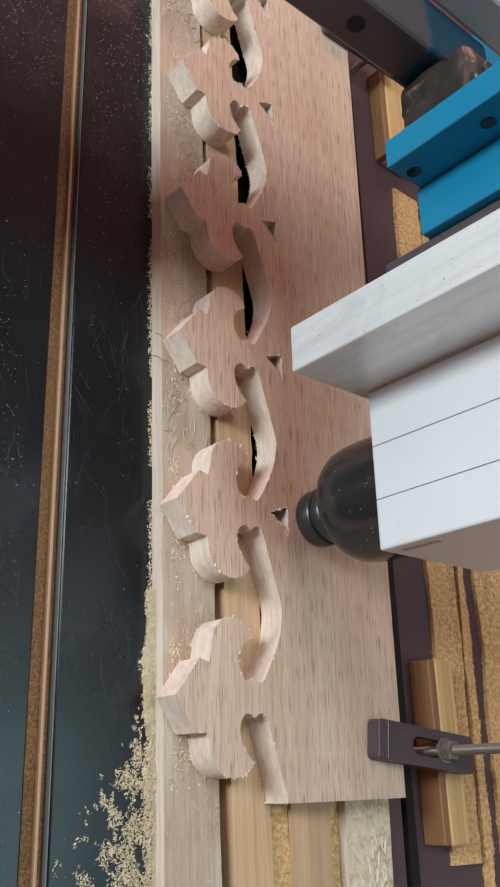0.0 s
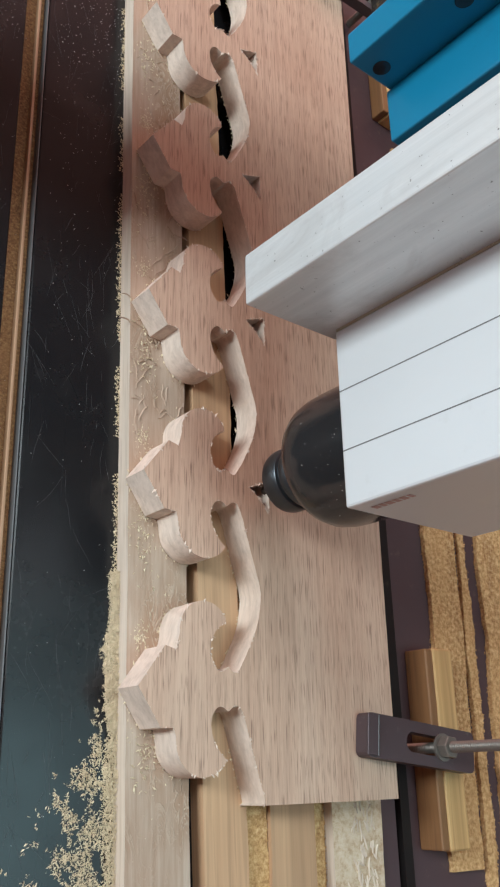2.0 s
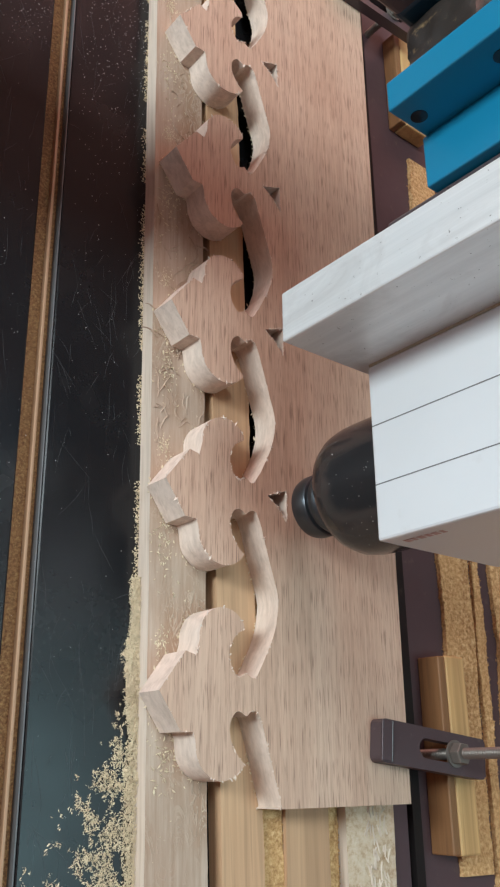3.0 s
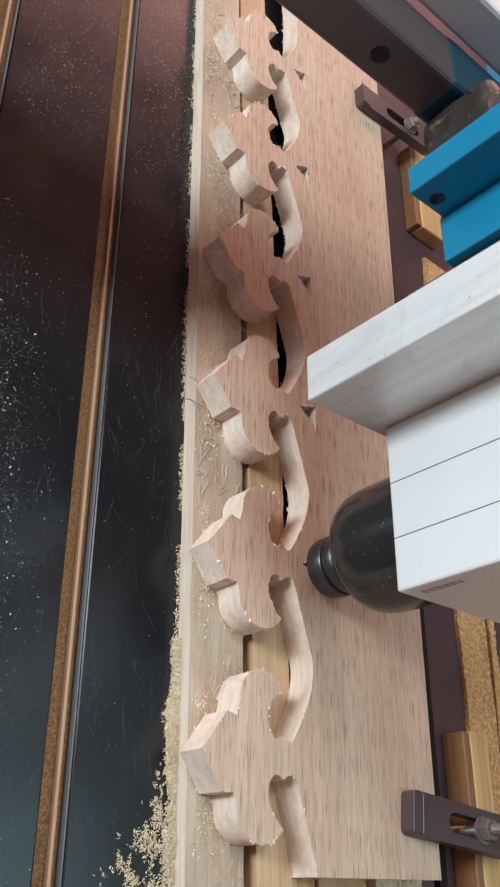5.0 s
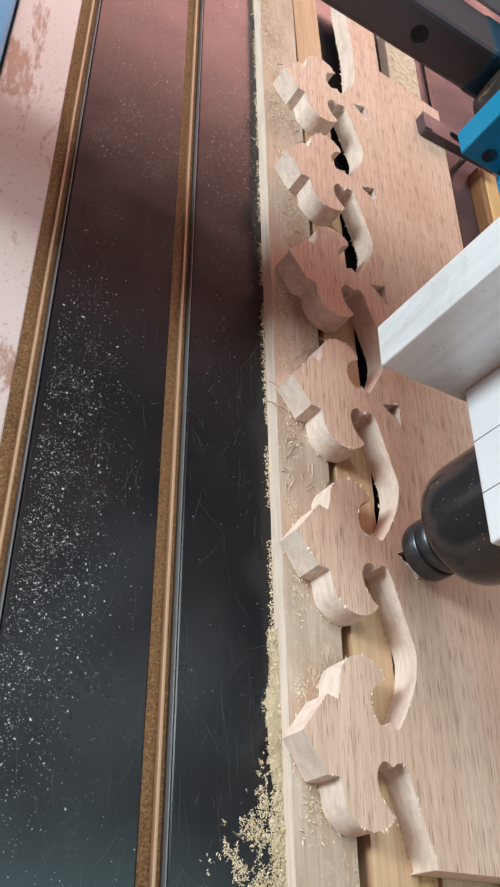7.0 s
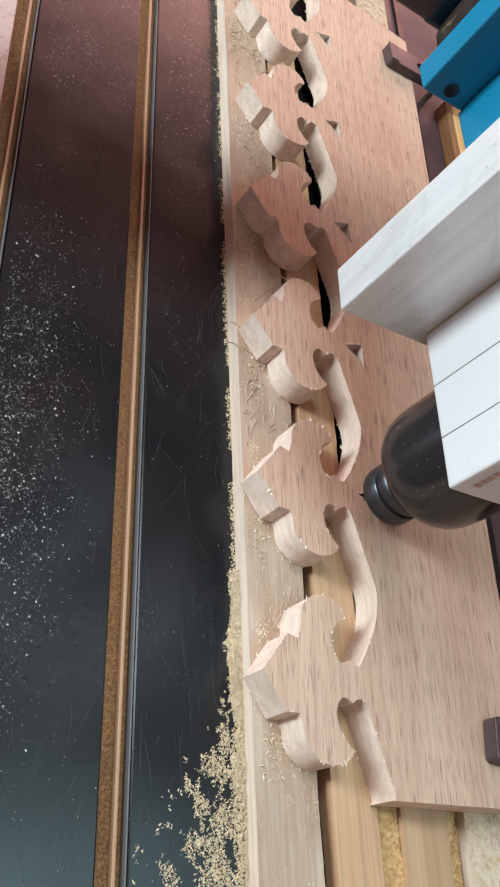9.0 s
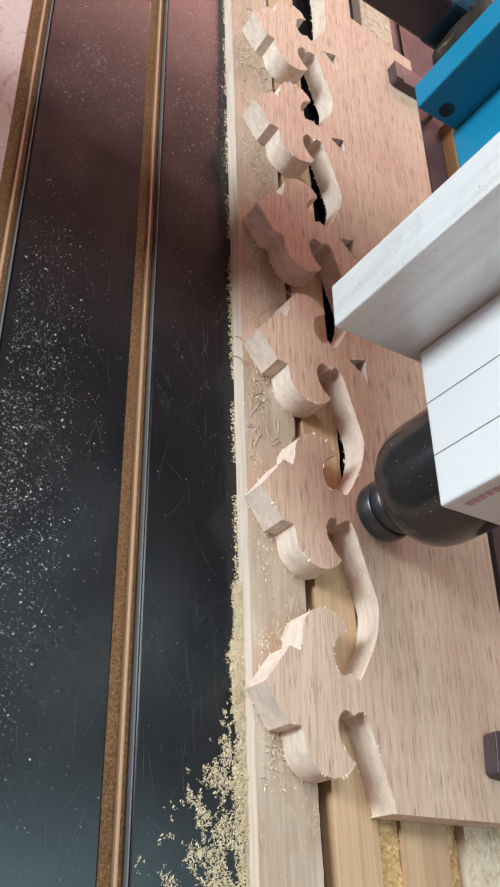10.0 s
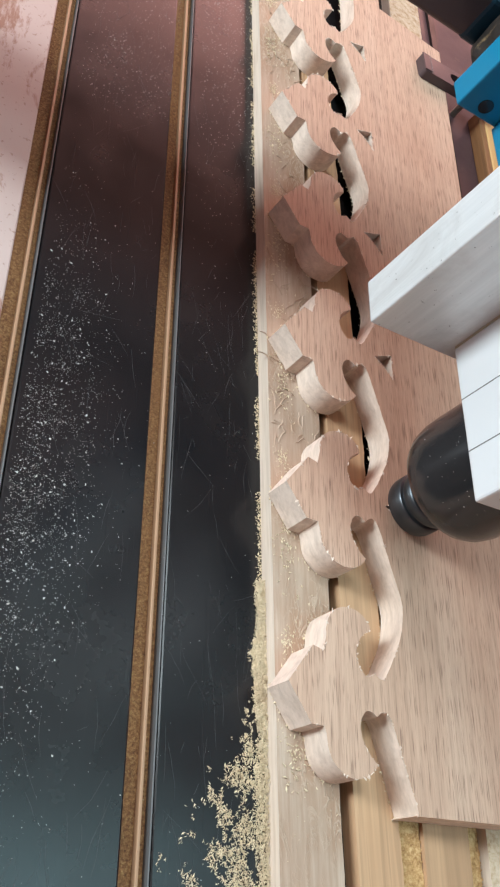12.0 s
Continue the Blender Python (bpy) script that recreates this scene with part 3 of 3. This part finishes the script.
def marks():
    r = random.Random(31)
    lines = []
    for _ in range(420):     # scratches on the black panels
        x, y = r.choice((r.uniform(-0.115, -0.062), r.uniform(-0.21, -0.145))), r.uniform(-0.2, 0.75)
        heading = r.choice((math.pi / 2 + r.gauss(0, 0.12), math.pi / 2 + r.gauss(0, 0.3), math.pi / 2 + r.gauss(0, 0.7)))
        lines.append(wander(r, x, y, TABLE_Z + 1e-4, heading, r.uniform(0.004, 0.04), 0.07))
    ribbons("scratch_marks", lines, 0.00011, 2e-5, M_SCRATCH, "fine pale scratches on the black panels")
    lines = []
    for _ in range(110):     # slivers torn up on the first strip
        y = r.choice((r.uniform(0.16, 0.34), r.gauss(0.52, 0.07), r.uniform(0.16, 0.34), r.uniform(0.12, 0.7)))
        x = r.uniform(-0.050, -0.016)
        lines.append(wander(r, x, y, SLAT_Z + 1e-4, math.pi / 2 + r.gauss(0, 0.45), r.uniform(0.005, 0.022), 0.3))
    ribbons("torn_fibre", lines, 0.0013, 7e-4, M_SCAR, "pale slivers torn up from the strip", scarred_strip)
    lines = []
    for _ in range(110):      # slivers on the rough strip at the board's end
        x, y = min(0.1335, r.gauss(0.124, 0.007)), r.uniform(-0.16, -0.04)
        lines.append(wander(r, x, y, SLAT_Z + 1e-4, math.pi / 2 + r.gauss(0, 0.25), r.uniform(0.003, 0.012), 0.12))
    ribbons("torn_fibre", lines, 0.0013, 8e-4, M_PINE, "slivers torn up from the rough strip", rough_strip)


marks()

# ---- clamps ----


def clamp(x, y, z, yaw, rod_top):
    c = thing("hold_down_clamp", "dark purple-brown steel strap clamp with a threaded bolt", "clamp", "clamps on the board edge", x, y, z, yaw)
    L, W, T = 0.104, 0.0265, 0.0095

    def oblong(x0, x1, w, n=8):
        r = w / 2
        return arc(x1 - r, 0, r, -90, 90, n) + arc(x0 + r, 0, r, 90, 270, n)
    r = 0.004
    outer = arc(L - r, W / 2 - r, r, 0, 90, 4) + arc(r, W / 2 - r, r, 90, 180, 4) + arc(r, -W / 2 + r, r, 180, 270, 4) + arc(L - r, -W / 2 + r, r, 270, 360, 4)
    bm = prism([outer, oblong(0.036, 0.086, 0.0125)], 0, T, 0)
    part("strap", bm, M_CLAMP, c)
    part("toe", box(0.0, 0.009, -W / 2 + 0.001, W / 2 - 0.001, T, T + 0.0012, 0.0005), M_CLAMP, c)
    part("worn_edge", box(0.0089, 0.0097, -W / 2 + 0.001, W / 2 - 0.001, T, T + 0.0014, 0.0003), M_EDGE, c, "rubbed bright edge")
    part("washer", lathe([(0.0088, T), (0.0088, T + 0.0016)], 0.071, 0, 24), M_STEEL, c)
    nut = lathe([(0.0070, T + 0.0016), (0.0074, T + 0.0022), (0.0074, T + 0.0078), (0.0069, T + 0.0086)], 0.071, 0, 6)
    part("nut", nut, M_STEEL, c, "greasy hexagon nut")
    prof = []
    z = -0.05
    while z < rod_top:
        prof += [(0.0037, z), (0.0032, z + 0.0007)]
        z += 0.0014
    part("threaded_rod", lathe(prof, 0.071, 0, 16), M_STEEL, c, "greasy threaded steel rod", True)
    return c


clamp(0.1005, -0.0115, 0.0003, -6.5, 0.09)
clamp(0.103, 0.641, 0.0003, 3, 0.022)

# ---- the moving spindle and the gantry that carries it ----
AX, AY = 0.049, 0.1465


def router_head():
    h = thing("milling_spindle", "white square spindle motor on an aluminium plate and blue bracket", "milling spindle", x=AX, y=AY, z=0.1)

    def p(name, bm, m, label="", smooth=False, parent=None):
        bmesh.ops.translate(bm, verts=bm.verts[:], vec=(-AX, -AY, -0.1))
        return part(name, bm, m, parent or h, label, smooth)
    z0 = 0.107
    # square motor body with shallow joint lines on its faces
    body = p("motor_housing", box(-0.0005, 0.098, 0.0965, 0.194, z0, 0.40, 0.0015), M_ALU, "white square aluminium motor housing")
    for y in (0.1588, 0.1262):
        p("joint_line", box(-0.0007, -0.0003, y - 0.00028, y + 0.00028, z0 + 0.001, 0.399), M_JOINT, "", False, body)
    p("sealant_line", box(0.0, 0.097, 0.1941, 0.1954, z0 + 0.0008, 0.40), M_SEAL, "yellowed sealant between motor and plate", False, body)
    for z, ln in ((0.1165, 0.0035), (0.1212, 0.0026), (0.1250, 0.0038), (0.1300, 0.0030), (0.1342, 0.0036), (0.1392, 0.0024)):
        p("printed_bar", box(0.0075, 0.0118, 0.0962, 0.0964, z, z + ln), M_PRINT, "faded red printed mark", False, body)
    p("spindle_nose", lathe([(0.019, 0.0395), (0.0265, 0.0398), (0.0318, 0.0418), (0.0358, 0.0455), (0.0385, 0.051), (0.0398, 0.058), (0.0402, 0.066), (0.0402, 0.1065)], AX, AY, 56), M_BLACK, "black rounded spindle nose", True)
    nut = p("collet_nut", lathe([(0.010, 0.006), (0.0165, 0.0062), (0.0195, 0.0085), (0.0203, 0.0115), (0.0203, 0.0195), (0.0196, 0.0206), (0.0180, 0.0212), (0.0180, 0.0232), (0.0196, 0.0238), (0.0201, 0.0248), (0.0201, 0.0292), (0.0194, 0.0302), (0.0172, 0.031), (0.0168, 0.0394)], AX, AY, 48), M_NUT, "grey-black collet nut with a groove", True)
    p("cutter_bit", lathe([(0.002, -0.014), (0.003, -0.012), (0.003, 0.002), (0.0032, 0.006)], AX, AY, 16), M_STEEL, "slim steel cutter", True)
    r = random.Random(77)
    spots = []
    for _ in range(46):                         # dust settled on the nose
        a, z = r.uniform(2.2, 4.4), r.uniform(0.062, 0.104)
        spots.append((0.0402 * math.cos(a), 0.0402 * math.sin(a), z - 0.1, r.uniform(2.5e-4, 6.5e-4), 0.8))
    flakes("dust_fleck", spots, M_SPECK, "pale dust flecks on the nose", h, 78)
    p("mounting_plate", box(-0.0545, 0.11, 0.1955, 0.2245, 0.0985, 0.60, 0.0012), M_PLATE, "thick milled aluminium mounting plate")
    p("linear_rail", box(-0.026, 0.10, 0.226, 0.2525, 0.15, 0.60, 0.0015), M_BEAM, "dark grey rail block")
    br = p("carriage_bracket", box(-0.031, 0.12, 0.2535, 0.2835, 0.181, 0.60, 0.001), M_BLUE, "blue painted steel bracket")
    fl = p("bracket_flange", box(-0.0575, 0.12, 0.284, 0.3015, 0.1825, 0.60, 0.001), M_BLUE, "blue painted steel flange", False, br)
    # Flat dark discs stand in for the shade inside the bolt holes.
    for x, z in ((-0.0435, 0.190), (-0.0435, 0.238), (-0.0435, 0.286)):
        bm = lathe([(0.0042, 0), (0.0042, 0.0006), (0.0024, 0.0007)], 0, 0, 20)
        bmesh.ops.rotate(bm, verts=bm.verts[:], cent=(0, 0, 0), matrix=Matrix.Rotation(radians(90), 3, "X"))
        bmesh.ops.translate(bm, verts=bm.verts[:], vec=(x, 0.2842, z))
        p("bolt_hole_disc", bm, M_BLACK, "dark disc painted in place of a bolt hole's shade", False, br)
    bar = p("cross_bar", box(-0.52, 0.02, 0.36, 0.40, 0.178, 0.208, 0.004, 3), M_BEAM, "dark steel cross bar with holes and blue paint")
    # No holes cut here: near-black discs carry their shade as colour.
    for x in (-0.245, -0.165, -0.085):
        bm = lathe([(0.0052, 0), (0.0052, 0.0008)], 0, 0, 20)
        bmesh.ops.rotate(bm, verts=bm.verts[:], cent=(0, 0, 0), matrix=Matrix.Rotation(radians(90), 3, "X"))
        bmesh.ops.translate(bm, verts=bm.verts[:], vec=(x, 0.3600, 0.193))
        p("bar_hole_disc", bm, M_DARK, "dark disc painted in place of a round hole's shade", False, bar)
    p("bar_end", box(-0.042, 0.0205, 0.3594, 0.401, 0.1774, 0.2086, 0.004, 3), M_BLUEWORN, "worn dark blue paint on the bar end", False, bar)
    for a, b, c, d in (((0.03, 0.306, 0.2285), (0.0, 0.312, 0.2290), (-0.026, 0.330, 0.2275), (-0.034, 0.3565, 0.2105)),
                       ((0.045, 0.318, 0.2290), (0.02, 0.325, 0.2300), (-0.004, 0.340, 0.2290), (-0.018, 0.3575, 0.2120))):
        pts = spline([a, b, c, d], 8)
        bm = bmesh.new()
        rings = []
        for q, nx in zip(pts, pts[1:] + pts[-1:]):
            q = Vector(q)
            dv = (Vector(nx) - q).normalized() if nx != tuple(q) else dv
            u = dv.cross(Vector((0, 0, 1))).normalized()
            w = u.cross(dv)
            rings.append([bm.verts.new(q + 0.0016 * (u * math.cos(i * math.tau / 8) + w * math.sin(i * math.tau / 8))) for i in range(8)])
        for r0, r1 in zip(rings, rings[1:]):
            for i in range(8):
                bm.faces.new((r0[i], r0[(i + 1) % 8], r1[(i + 1) % 8], r1[i]))
        p("cable", bm, M_GREASE, "dusty greasy cable", True)
    lump = box(-0.034, 0.06, 0.3045, 0.3575, 0.176, 0.226, 0.006, 3)
    bmesh.ops.subdivide_edges(lump, edges=lump.edges[:], cuts=7, use_grid_fill=True)
    for v in lump.verts:
        v.co += 0.0042 * Vector(noise.noise_vector(v.co * 90)) * (1 if 0.31 < v.co.y < 0.351 else 0.2)
    gb = p("greasy_bracket", lump, M_GREASE, "greasy dark bracket spattered with dust", True)
    for x, y, z in ((-0.016, 0.318, 0.228), (-0.018, 0.342, 0.228), (0.012, 0.33, 0.228), (0.03, 0.345, 0.228)):
        p("bracket_bolt", lathe([(0.0052, z - 0.004), (0.0052, z + 0.001), (0.0045, z + 0.002)], x, y, 6), M_GREASE, "", False, gb)
    return h


head = router_head()


def router_gantry():
    """The bridge that carries the head. Unseen plates are added on the table's side beams; the west one shades the
    board.
    """
    g = thing("router_gantry", "pale grey painted gantry bridge on unseen, added blue plates", "gantry", x=0, y=0.48, z=0)
    part("bridge_cover", box(-0.44, 0.52, -0.0785, 0.012, 0.2095, 0.236, 0.003), M_GANTRY, g, "pale grey painted bridge plate")
    # Added out of view: the west plate blocks daylight from a band of the board.
    for x in (-0.405, 0.47):
        part("unseen_plate", box(x, x + 0.03, -0.13, -0.02, TABLE_Z + 0.0045, 0.2090, 0.003), M_BLUE, g, "unseen added blue plate; the west one shades the board")
    return g


gantry = router_gantry()


def motions():
    rows = [
        (0.0, 2.4, -13.9, 2.5),
        (0.5, -3.5, -18.1, 6.6),
        (1.0, -2.2, -5.0, 4.6),
        (1.5, -5.4, -2.7, 7.6),
        (2.0, -14.1, -9.4, 8.0),
        (2.5, -6.9, -13.0, 6.0),
        (3.0, -3.6, -18.4, 5.8),
        (3.2, -4.4, -17.5, 5.2),
        (4.0, -5.0, -4.0, 0.5),
        (4.8, -21.9, -12.1, 1.2),
        (5.0, -15.8, -14.5, 0.3),
        (5.5, -5.1, -21.9, -0.8),
        (6.0, -7.6, -20.8, -0.8),
        (6.5, -11.2, -8.6, -0.1),
        (7.0, -14.2, -10.7, 0.2),
        (7.5, -21.0, -15.0, -0.3),
        (8.2, -11.0, -23.0, -0.4),
        (9.0, -14.0, -13.4, -0.3),
        (9.5, -15.0, -11.2, -0.3),
        (10.0, -21.8, -17.0, -0.7),
        (10.5, -15.4, -20.2, -2.0),
        (11.0, -11.4, -24.6, -3.0),
        (11.5, -12.7, -19.6, -3.8),
        (12.0, -13.3, -10.4, -3.4),
    ]
    walk(gantry, [(t, pose(0, 0.48 + dy / 1000, 0)) for t, dx, dy, dz in rows])
    walk(head, [(t, pose(AX + dx / 1000, AY + dy / 1000, 0.1 + dz / 1000)) for t, dx, dy, dz in rows])


motions()
